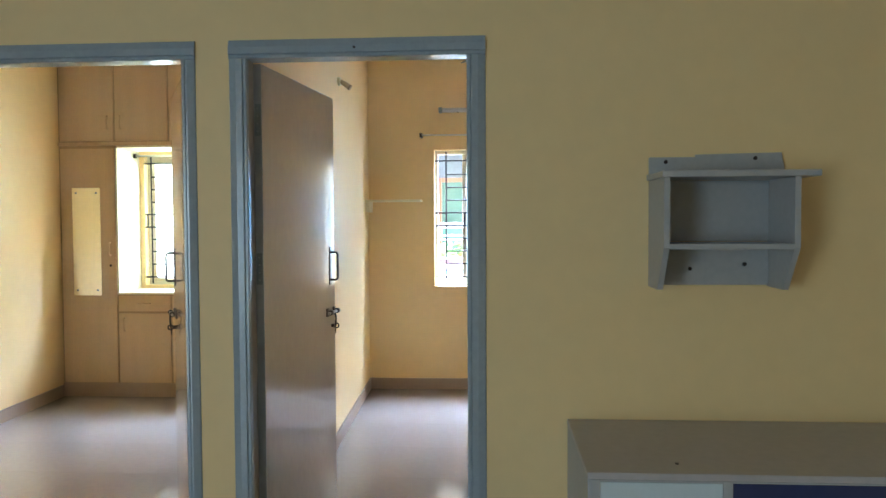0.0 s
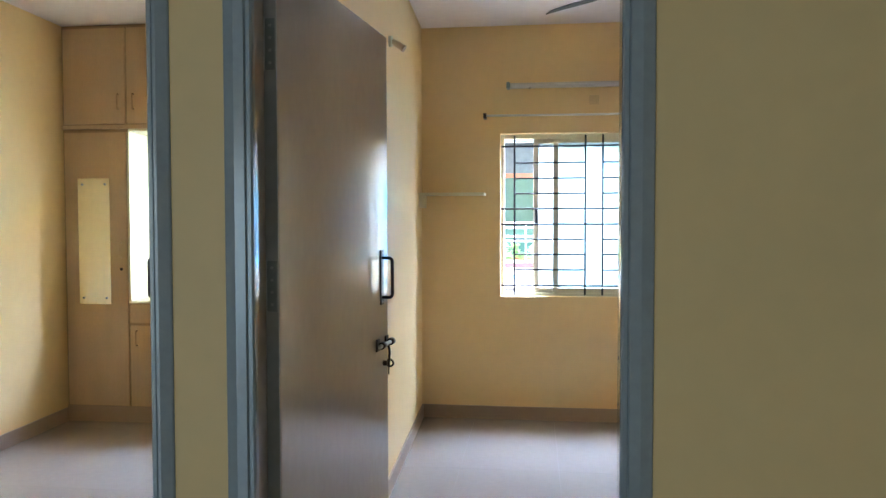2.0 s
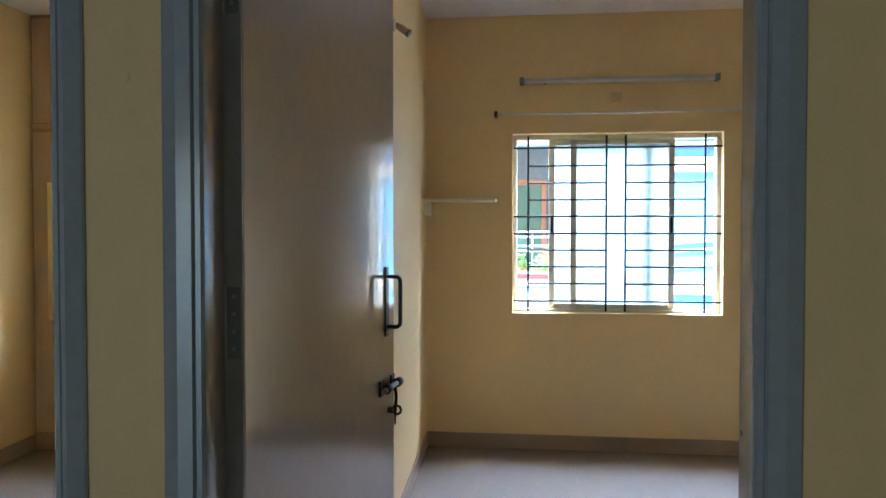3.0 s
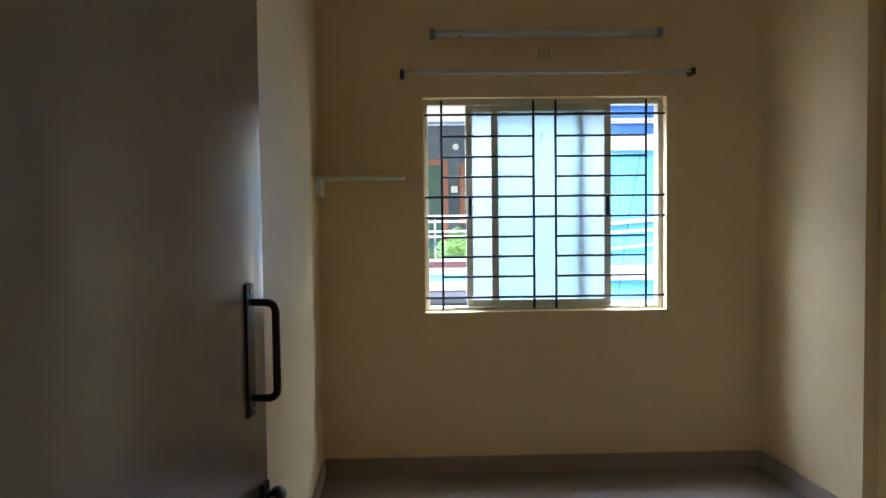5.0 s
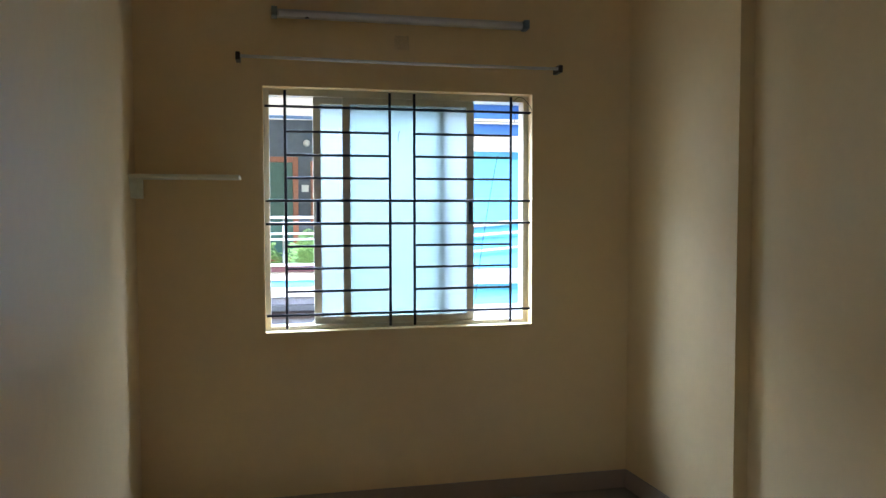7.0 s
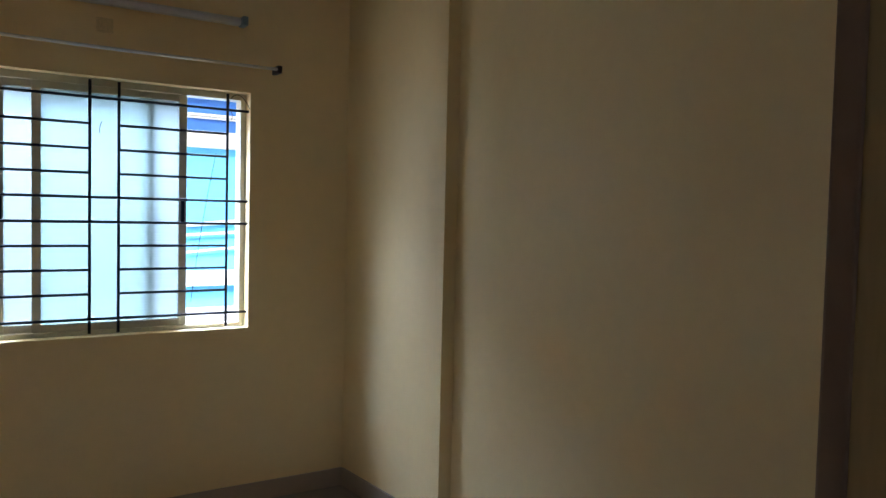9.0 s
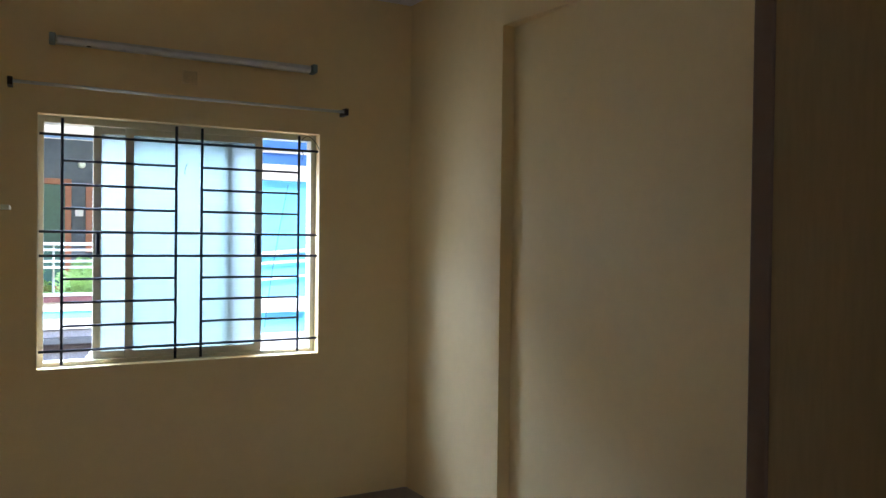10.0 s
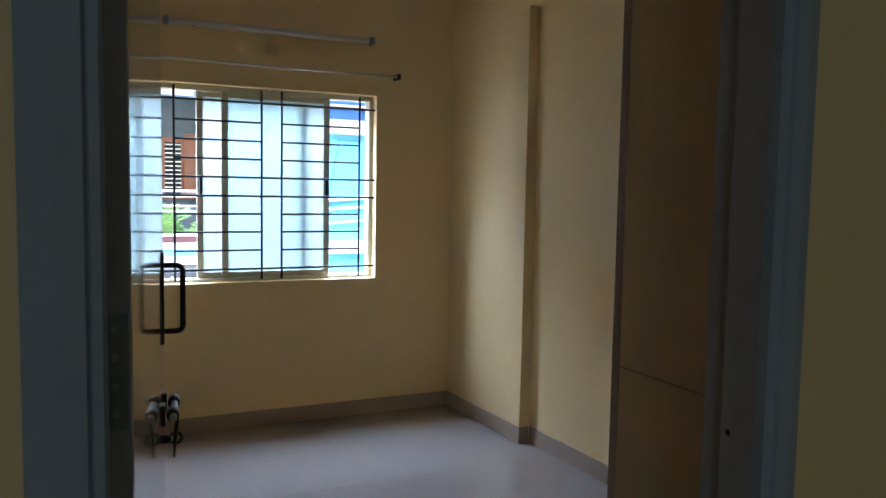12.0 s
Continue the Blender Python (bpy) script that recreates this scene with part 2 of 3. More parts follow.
def skirting(lo, hi, name="baseboard"):
    return structure(name, bm_box(lo, hi, 0.002), M_BASE, "taupe tile skirting along the wall", "baseboard")


SK, SH = 0.011, 0.10
skirting((X_L, Y_WIN - SK, 0), (2.10, Y_WIN, SH))


def skirting_slant(face, y0, y1, out):
    """Skirting along a leaning side wall; out is +1 where the room lies towards +x."""
    b = bm_prism([(face(y0), y0), (face(y1), y1), (face(y1) + out * SK, y1), (face(y0) + out * SK, y0)], 0, SH)
    return structure("baseboard", b, M_BASE, "taupe tile skirting along the wall", "baseboard")


skirting_slant(room_face, Y_BACK, Y_WIN - SK, 1)
skirting_slant(east_face, 3.55, PIER_Y - SK - 0.002, -1)
skirting_slant(bed_face, Y_BACK, 6.69, 1)
skirting_slant(lambda y: room_face(y) - 0.1, Y_BACK, 6.69, -1)
b = bm_prism([(2.105 - SK, Y_WIN - SK), (2.158 - SK, PIER_Y - SK), (2.158, PIER_Y - SK), (2.105, Y_WIN - SK)], 0, SH)
structure("baseboard", b, M_BASE, "taupe tile skirting on the wall pier", "baseboard")
skirting((2.158, PIER_Y - SK, 0), (2.226 - SK, PIER_Y, SH))
skirting((-0.394, Y_HALL - SK, 0), (-0.273, Y_HALL, SH))
skirting((0.642, Y_HALL - SK, 0), (0.92, Y_HALL, SH))


# ---------------------------------------------------------------- doors


def door_frame(name, x0, x1, top, label, right=FW):
    """Two posts and a head with a moulded hall edge and a rebate for the leaf on the room side."""
    e = tagged(thing(name, label, "door frame"), kind="structure")
    yf, yb = 2.931, Y_BACK + 0.004
    for xa, s, w in ((x0, -1, FW), (x1, 1, right)):
        face = [(0, yf + 0.008), (0.004, yf + 0.003), (0.012, yf + 0.003), (0.014, yf + 0.006), (0.017, yf), (w - 0.026, yf), (w - 0.003, yf + 0.008), (w, yf + 0.011), (w, yf + 0.024), (0, yf + 0.024)]
        part("moulding", bm_prism([(xa + s * u, y) for u, y in face], 0, top), M_FRAME, e)
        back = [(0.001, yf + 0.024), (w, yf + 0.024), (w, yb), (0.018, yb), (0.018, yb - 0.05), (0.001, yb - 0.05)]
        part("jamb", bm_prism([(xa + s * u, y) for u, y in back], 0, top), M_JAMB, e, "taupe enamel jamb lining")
    b = bmesh.new()
    prof = [(0, yf + 0.008), (0.004, yf + 0.003), (0.012, yf + 0.003), (0.014, yf + 0.006), (0.017, yf), (0.040, yf), (FW - 0.003, yf + 0.008), (FW, yf + 0.011), (FW, yb), (0.018, yb), (0.018, yb - 0.05), (0, yb - 0.05)]
    a = [b.verts.new((x0 - FW, y, top + u)) for u, y in prof]
    c = [b.verts.new((x1 + right, y, top + u)) for u, y in prof]
    b.faces.new(a)
    b.faces.new(list(reversed(c)))
    for i in range(len(prof)):
        j = (i + 1) % len(prof)
        b.faces.new((a[j], a[i], c[i], c[j]))
    bmesh.ops.recalc_face_normals(b, faces=b.faces[:])
    part("head", b, M_FRAME, e)
    return e


frame_room = door_frame("door_frame_1", D1[0], D1[1], D1[2], "blue-grey painted moulded wooden door frame")
frame_bed = door_frame("door_frame_2", D2[0], D2[1], D2[2], "blue-grey painted moulded wooden bedroom door frame", right=0.050)


def door_leaf(name, m, width, mirror, label):
    """A flush leaf from its hinge along +x, its seen face towards -y before mirroring; with pull handle, bolt and hinges."""
    e = tagged(thing(name, label, "door", m), kind="structure")
    s = -1 if mirror else 1
    T = 0.034
    part("leaf", bm_box((0.004, 0.0 if s > 0 else -T, 0.012), (width, T if s > 0 else 0.0, 2.114), 0.003), M_DOOR, e)
    part("edge_lipping", bm_box((0.0, 0.001 * s if s > 0 else -T + 0.001, 0.012), (0.004, T - 0.001 if s > 0 else -0.001, 2.114)), M_HINGE, e, "blue-grey painted hinge edge")
    for face in (1, -1):
        def F(x, d, z):
            y = -d if face > 0 else T + d
            return (x, y * s, z)
        hx = width - 0.067
        plate = part("handle_plate", bm_box(tuple(map(min, F(hx - 0.014, 0, 1.238), F(hx + 0.014, 0.004, 1.415))), tuple(map(max, F(hx - 0.014, 0, 1.238), F(hx + 0.014, 0.004, 1.415))), 0.0012), M_DARKMETAL, e)
        pts = bend([F(hx, 0.002, 1.39), F(hx, 0.038, 1.39), F(hx, 0.038, 1.262), F(hx, 0.002, 1.262)], 0.014)
        part("pull_handle", bm_rod(pts, 0.0052, 12), M_DARKMETAL, e, "dark bronze pull handle")
        for z in (1.405, 1.247):
            part("screw", bm_rod([F(hx, 0.003, z), F(hx, 0.0055, z)], 0.004, 8), M_STEEL, e)
        # sliding bolt in two bulky guides, with a curved arm down to its hasp
        part("bolt", bm_rod([F(width - 0.145, 0.020, 1.112), F(width - 0.142, 0.020, 1.112), F(width - 0.004, 0.020, 1.112), F(width - 0.001, 0.020, 1.112)], [0.005, 0.0068, 0.0068, 0.005], 14), M_STEEL, e, "worn steel sliding bolt")
        for bx in (width - 0.114, width - 0.024):
            g = part("bolt_guide", bm_rod([F(bx - 0.016, 0.019, 1.112), F(bx - 0.012, 0.019, 1.112), F(bx + 0.012, 0.019, 1.112), F(bx + 0.016, 0.019, 1.112)], [0.0095, 0.012, 0.012, 0.0095], 12), M_DARKMETAL, e, "black cast bolt guide")
            lo, hi = F(bx - 0.014, 0, 1.092), F(bx + 0.014, 0.006, 1.132)
            part("guide_foot", bm_box(tuple(map(min, lo, hi)), tuple(map(max, lo, hi)), 0.002), M_DARKMETAL, g)
        arm = bend([F(width - 0.066, 0.022, 1.112), F(width - 0.062, 0.026, 1.085), F(width - 0.056, 0.021, 1.05), F(width - 0.052, 0.019, 1.008)], 0.012)
        part("bolt_arm", bm_rod(arm, [0.0042] * (len(arm) - 3) + [0.0035, 0.003, 0.002], 8), M_DARKMETAL, e, "curved black hasp arm")
        ring = [F(width - 0.046, 0.022 + 0.011 * math.cos(a), 1.044 + 0.011 * math.sin(a)) for a in [2 * math.pi * k / 18 for k in range(19)]]
        part("hasp_ring", bm_rod(ring, 0.0034, 8), M_DARKMETAL, e, "dark hasp ring")
        part("hasp_staple", bm_rod([F(width - 0.05, 0.0, 1.044), F(width - 0.05, 0.010, 1.044), F(width - 0.05, 0.014, 1.044)], [0.009, 0.009, 0.006], 12), M_DARKMETAL, e)
    for z in (0.30, 1.36, 1.91):
        h = part("hinge", bm_rod([(-0.004, T * s, z - 0.06), (-0.004, T * s, z + 0.06)], 0.007, 10), M_HINGE, e, "painted steel butt hinge")
        lo, hi = (-0.0025, 0.003 * s, z - 0.058), (0.0, (T - 0.002) * s, z + 0.058)
        part("hinge_plate", bm_box(tuple(map(min, lo, hi)), tuple(map(max, lo, hi)), 0.001), M_FRAME, h)
        for k in (-0.042, -0.014, 0.014, 0.042):
            part("hinge_screw", bm_rod([(-0.002, T * 0.45 * s, z + k), (-0.0042, T * 0.45 * s, z + k)], 0.0035, 8), M_HINGE, h)
    return e


door_leaf("door_1", pose(-0.183, 3.03, 0, 0, 0, 83.3), 0.815, False, "taupe enamel flush door standing open")
door_leaf("door_2", pose(-0.462, 3.03, 0, 0, 0, 117.5), 0.815, True, "taupe enamel flush bedroom door standing open")

# ---------------------------------------------------------------- room window


def sliding_window(name, win, label, sashes):
    x0, x1, z0, z1 = win
    e = tagged(thing(name, label, "window"), kind="structure")
    ya, yb = Y_WIN + 0.07, Y_WIN + 0.15
    f = 0.028
    part("window_frame", bm_box((x0, ya, z0), (x0 + f, yb, z1), 0.002), M_ALU, e)
    part("window_frame", bm_box((x1 - f, ya, z0), (x1, yb, z1), 0.002), M_ALU, e)
    part("window_frame", bm_box((x0 + f, ya, z1 - 0.034), (x1 - f, yb, z1), 0.002), M_ALU, e)
    part("window_frame", bm_box((x0 + f, ya, z0), (x1 - f, yb, z0 + 0.022), 0.002), M_ALU, e)
    for xa, xb, y in sashes:
        s = 0.038
        t = 0.011
        zl, zh = z0 + 0.022, z1 - 0.034
        part("sash_stile", bm_box((xa, y - t, zl), (xa + s, y + t, zh), 0.002), M_ALU, e)
        part("sash_stile", bm_box((xb - s, y - t, zl), (xb, y + t, zh), 0.002), M_ALU, e)
        part("sash_rail", bm_box((xa + s, y - t, zh - 0.034), (xb - s, y + t, zh), 0.002), M_ALU, e)
        part("sash_rail", bm_box((xa + s, y - t, zl), (xb - s, y + t, zl + 0.036), 0.002), M_ALU, e)
        lap = [o for o in sashes if o[2] < y]      # only the uncovered part of the outer pane is frosted
        cuts = [xa + s - 0.004, lap[0][0] + s - 0.004, xb - s + 0.004] if lap else [xa + s - 0.004, xb - s + 0.004]
        b = bmesh.new()
        for k, (xl, xr) in enumerate(zip(cuts, cuts[1:])):
            bm_box((xl + 0.0005 * k, y - 0.002, zl + 0.03), (xr, y + 0.002, zh - 0.03), bm=b)
        p = part("pane", b, M_FROST, e, "frosted window glass pane")
        p.data.materials.append(M_CLEAR)
        for f in p.data.polygons:
            f.material_index = 0 if f.normal.y < -0.5 and f.center.x < cuts[1] else 1
    return e


def grille(name, y, xs, zs, full, ends, zends, label):
    """Round iron bars: uprights at xs, rungs at zs; the full ones run the whole width."""
    e = thing(name, label, "window grille")
    for x in xs:
        part("upright", bm_rod([(x, y, zends[0]), (x, y, zends[1])], 0.0072, 8), M_IRON, e)
    for i, z in enumerate(zs):
        if i in full:
            part("rung", bm_rod([(ends[0], y - 0.006, z), (ends[1], y - 0.006, z)], 0.0066, 8), M_IRON, e)
        else:
            for a, c in ((xs[0], xs[1]), (xs[2], xs[3])):
                part("rung", bm_rod([(a, y, z), (c, y, z)], 0.0062, 8), M_IRON, e)
    return e


sliding_window("window_1", WIN, "cream aluminium sliding window with frosted panes, slid to the middle",
               [(0.541, 1.242, Y_WIN + 0.093), (0.391, 1.088, Y_WIN + 0.117)])
ZS = [2.073, 1.950, 1.833, 1.718, 1.604, 1.487, 1.373, 1.259, 1.143, 1.024]
grille("window_grille", 7.12, (0.249, 0.777, 0.905, 1.428), ZS, (0, 4, 5, 9), (0.15, 1.536), (0.955, 2.155), "black iron bar grille in the window opening")
sliding_window("window_2", WIN2, "cream aluminium bedroom window", [(-2.522, -1.81, Y_WIN + 0.093)])
grille("window_grille", 7.12, (-2.49, -2.02, -1.9, -1.43), ZS, (0, 4, 5, 9), (-2.555, -1.365), (0.965, 2.135), "black iron bar grille in the bedroom window")
part("stub", bm_rod([(-2.528, 7.118, ZS[4]), (-2.528, 7.118, ZS[5])], 0.0066, 8), M_IRON, bpy.data.objects["window_grille.001"])

# ---------------------------------------------------------------- room: shelf, rod, tube light, fan, wall fittings
e = thing("wall_shelf", "thin cream wooden shelf on the wall beside the window", "shelf")
part("board", bm_box((-0.4575, 6.875, 1.703), (0.035, Y_WIN - 0.002, 1.720), 0.003), M_CREAM, e)
b = bm_prism([(6.90, 1.703), (6.90, 1.68), (6.945, 1.612), (7.10, 1.612), (7.10, 1.703)], -0.4565, -0.42)
for v in b.verts:
    v.co = Vector((v.co.z, v.co.x, v.co.y))
bmesh.ops.recalc_face_normals(b, faces=b.faces[:])
part("bracket", b, M_CREAM, e)

e = thing("curtain_rod", "thin chrome curtain rod with dark end brackets", "curtain rod")
part("rod", bm_rod([(0.03, 7.03, 2.296), (0.84, 7.03, 2.292), (1.668, 7.03, 2.296)], 0.008, 12), M_ROD, e)
for x in (0.03, 1.668):
    part("bracket", bm_box((x - 0.011, 7.012, 2.276), (x + 0.011, Y_WIN - 0.001, 2.314), 0.003), M_DARKMETAL, e, "dark brown rod bracket")

e = thing("tube_light", "unlit white fluorescent tube light fixed on the wall", "tube light")
part("batten", bm_box((0.215, 7.062, 2.502), (1.475, Y_WIN - 0.001, 2.540), 0.006), M_BATTEN, e)
part("tube", bm_rod([(0.225, 7.045, 2.512), (1.465, 7.045, 2.512)], 0.0135, 14), M_TUBE, e, "unlit frosted glass tube")
for x in (0.203, 1.487):
    part("end_cap", bm_box((x - 0.014, 7.026, 2.496), (x + 0.014, 7.10, 2.542), 0.006), M_TEAL, e, "dark teal end cap")
part("starter", bm_rod([(0.36, 7.05, 2.496), (0.36, 7.05, 2.51)], 0.011, 10), M_DARKMETAL, e)

e = thing("junction_plate", "small stained junction plate under the tube light", "junction plate")
part("plate", bm_box((0.80, Y_WIN - 0.006, 2.375), (0.875, Y_WIN - 0.0005, 2.445), 0.003), M_STAINED, e)
part("cable_hole", bm_rod([(0.838, Y_WIN - 0.004, 2.425), (0.838, Y_WIN - 0.0075, 2.425)], 0.008, 10), M_STAINED, e, "painted-over cable hole")

HX = room_face(5.5)
e = thing("lamp_holder", "small tan angled lamp holder on the wall", "lamp holder")
part("base", bm_rod([(HX + 0.001, 5.5, 2.50), (HX + 0.02, 5.5, 2.50)], 0.03, 16), M_CREAM, e)
part("socket", bm_rod([(HX + 0.018, 5.5, 2.50), (HX + 0.05, 5.5, 2.482), (HX + 0.08, 5.5, 2.46)], [0.015, 0.018, 0.019], 14), M_LAM, e)
part("socket_rim", bm_rod([(HX + 0.078, 5.5, 2.4615), (HX + 0.087, 5.5, 2.455)], 0.02, 14), M_LAMEDGE, e)


def ceiling_fan(x, y, z, turn):
    e = thing("ceiling_fan", "dark brown three-bladed ceiling fan at rest", "ceiling fan", pose(x, y, z, 0, 0, turn))
    part("canopy", bm_rod([(0, 0, CEIL - z - 0.001), (0, 0, CEIL - z - 0.03), (0, 0, CEIL - z - 0.07)], [0.06, 0.055, 0.018], 18), M_FAN, e)
    part("down_rod", bm_rod([(0, 0, 0.07), (0, 0, CEIL - z - 0.05)], 0.011, 10), M_FAN, e)
    part("motor", bm_rod([(0, 0, -0.045), (0, 0, -0.04), (0, 0, -0.01), (0, 0, 0.03), (0, 0, 0.065), (0, 0, 0.085)], [0.04, 0.085, 0.105, 0.105, 0.07, 0.02], 24), M_FAN, e)
    for k in range(3):
        a = 2 * math.pi * k / 3
        b = bmesh.new()
        rows = []
        for i in range(9):
            r = 0.15 + 0.45 * i / 8
            w = 0.05 + 0.02 * math.sin(math.pi * i / 8) - (0.02 if i == 8 else 0)
            rows.append([b.verts.new((r, s * w, -0.016 * s + h)) for s in (-1, 1) for h in (-0.002, 0.002)])
        for p, q in zip(rows, rows[1:]):
            for i, j in ((0, 2), (3, 1), (2, 3), (1, 0)):
                b.faces.new((p[i], p[j], q[j], q[i]))
        b.faces.new((rows[0][0], rows[0][1], rows[0][3], rows[0][2]))
        b.faces.new((rows[-1][0], rows[-1][2], rows[-1][3], rows[-1][1]))
        bmesh.ops.recalc_face_normals(b, faces=b.faces[:])
        bl = part("blade", b, M_FAN, e)
        bl.matrix_basis = Matrix.Rotation(a, 4, "Z")
        ar = part("blade_arm", bm_box((0.08, -0.022, -0.006), (0.2, 0.022, -0.002), 0.001), M_FAN, e)
        ar.matrix_basis = Matrix.Rotation(a, 4, "Z")
    return e


ceiling_fan(0.90, 4.97, 2.60, 135)

e = thing("cable", "thin black cable looped over the window corner", "cable")
pts = [(1.43 + 0.10 * t, 7.085 + 0.012 * math.sin(5 * t), 2.125 + 0.035 * math.sin(math.pi * t) - 0.045 * t * t) for t in [k / 14 for k in range(15)]]
part("wire", bm_rod(pts, 0.0018, 6), M_IRON, e)
part("wire", bm_rod([(1.43, 7.098, 2.12), (1.425, 7.09, 2.08), (1.445, 7.092, 2.05), (1.44, 7.098, 2.02)], 0.0015, 6), M_IRON, e)

for x in (0.412, 1.22):
    e = thing("sash_latch", "small black sash latch on the window stile", "latch")
    part("body", bm_box((x - 0.009, 7.168, 1.49), (x + 0.009, 7.186, 1.60), 0.004), M_IRON, e)

# a tall wardrobe behind the door wall: its side panel faces the doorway
M_EDGE = mat("dark_edge_band", (0.36, 0.215, 0.155), rough=0.3, vary=0.12)
e = thing("wardrobe", "tall brown laminate wardrobe beside the doorway", "wardrobe")
WX, WY0, WY1 = 0.80, Y_BACK + 0.002, 3.545
part("side_panel", bm_box((WX, WY0, 0.0), (WX + 0.018, WY1 - 0.024, 1.1735), 0.001), M_DARKLAM, e)
part("side_panel", bm_box((WX, WY0, 1.1755), (WX + 0.018, WY1 - 0.024, 2.96), 0.0015), M_DARKLAM, e)
part("edge_band", bm_box((WX - 0.003, WY1 - 0.024, 0.0), (WX + 0.02, WY1, 2.96), 0.003), M_EDGE, e, "dark brown rounded edge band")
part("carcass", bm_box((WX + 0.018, WY0, 0.0), (2.30, WY1 - 0.04, 2.955)), M_DARKLAM, e)
for i in range(3):
    xa = WX + 0.024 + i * 0.49
    for za, zb in ((0.08, 2.1), (2.12, 2.94)):
        d = part("door", bm_box((xa, WY1 - 0.02, za), (xa + 0.484, WY1 - 0.002, zb), 0.002), M_LAM, e)
        part("handle", bm_rod(bend([(xa + 0.39, WY1 - 0.002, za + 0.3), (xa + 0.39, WY1 + 0.03, za + 0.3), (xa + 0.39, WY1 + 0.03, za + 0.42), (xa + 0.39, WY1 - 0.002, za + 0.42)], 0.01), 0.005, 8), M_STEEL, d)

# ---------------------------------------------------------------- bedroom beyond: built-in wardrobe round the window
YW = 6.68
e = thing("built_in_wardrobe", "tan laminate built-in wardrobe framing a window alcove", "wardrobe")
part("plinth", bm_box((BED_X0 + 0.002, YW + 0.012, 0.0), (BED_X1 - 0.002, Y_WIN - 0.002, 0.118)), M_BASE, e, "taupe tile plinth")
cols = [BED_X0 + 0.004, -2.61, -2.13, -1.65, -1.17, BED_X1 - 0.004]
part("carcass", bm_box((cols[0], YW + 0.02, 0.118), (cols[1] - 0.002, Y_WIN - 0.002, 2.20)), M_LAMEDGE, e)
part("carcass", bm_box((cols[4] + 0.002, YW + 0.02, 0.118), (cols[5], Y_WIN - 0.002, 2.20)), M_LAMEDGE, e)
part("carcass", bm_box((cols[1], YW + 0.02, 0.118), (cols[4], Y_WIN - 0.002, 0.90)), M_LAMEDGE, e)
part("loft", bm_box((cols[0], YW + 0.02, 2.202), (cols[5], Y_WIN - 0.002, CEIL - 0.003)), M_LAMEDGE, e)
part("alcove_sill", bm_box((cols[1], YW - 0.004, 0.902), (cols[4], Y_WIN - 0.001, 0.92), 0.002), M_CREAM, e, "cream painted alcove sill")
part("alcove_side", bm_box((cols[1] - 0.002, YW + 0.004, 0.921), (cols[1] + 0.016, Y_WIN - 0.001, 2.18), 0.001), M_CREAM, e, "cream painted alcove side")
part("alcove_side", bm_box((cols[4] - 0.016, YW + 0.004, 0.921), (cols[4] + 0.002, Y_WIN - 0.001, 2.18), 0.001), M_CREAM, e)
part("alcove_top", bm_box((cols[1] + 0.016, YW + 0.004, 2.182), (cols[4] - 0.016, Y_WIN - 0.001, 2.20), 0.001), M_CREAM, e)
for za, zb in ((2.202, 2.232),):
    part("rail", bm_box((cols[0], YW + 0.002, za), (cols[5], YW + 0.02, zb), 0.002), M_LAM, e)


def cupboard_door(xa, xb, za, zb, hx, hz, upright=True):
    d = part("door", bm_box((xa + 0.008, YW, za), (xb - 0.008, YW + 0.018, zb), 0.002), M_LAM, e)
    dz, dx = (0.055, 0) if upright else (0, 0.055)
    pts = bend([(hx - dx, YW + 0.001, hz - dz), (hx - dx, YW - 0.026, hz - dz), (hx + dx, YW - 0.026, hz + dz), (hx + dx, YW + 0.001, hz + dz)], 0.012)
    part("handle", bm_rod(pts, 0.0065, 8), M_LAM, d, "tan painted pull handle")
    return d


loft_hx = [-2.67, -2.55, -1.71, -1.59, -0.63]
for i in range(5):
    cupboard_door(cols[i] + (0.012 if i == 0 else 0), cols[i + 1], 2.24, CEIL - 0.03, loft_hx[i], 2.40)
tall = cupboard_door(cols[0] + 0.012, cols[1], 0.126, 2.176, -2.665, 1.30)
part("lock", bm_rod([(-2.664, YW + 0.001, 1.157), (-2.664, YW - 0.006, 1.157)], 0.011, 12), M_DARKMETAL, tall)
cupboard_door(cols[4], cols[5], 0.126, 2.176, -1.11, 1.30)
for i in (1, 2, 3):
    cupboard_door(cols[i], cols[i + 1], 0.126, 0.735, cols[i] + 0.06, 0.64)
    cupboard_door(cols[i], cols[i + 1], 0.755, 0.892, (cols[i] + cols[i + 1]) / 2, 0.822, False)

e = thing("mirror", "narrow frameless mirror screwed on the wardrobe door", "mirror")
part("glass", bm_box((-3.0, YW - 0.005, 0.894), (-2.748, YW - 0.0005, 1.835), 0.001), M_MIRROR, e)
for x in (-2.965, -2.783):
    for z in (0.94, 1.79):
        part("mirror_screw", bm_rod([(x, YW - 0.005, z), (x, YW - 0.009, z)], 0.009, 10), M_STEEL, e)

e = thing("curtain_rod", "short dark curtain rod in the bedroom window alcove", "curtain rod")
part("rod", bm_rod([(-2.585, 7.0, 2.135), (-1.19, 7.0, 2.135)], 0.009, 10), M_ROD, e)
part("bracket", bm_box((-2.594, 6.985, 2.115), (-2.572, 7.015, 2.155), 0.004), M_DARKMETAL, e)
part("bracket", bm_box((-1.20, 6.985, 2.115), (-1.186, 7.015, 2.155), 0.003), M_DARKMETAL, e)

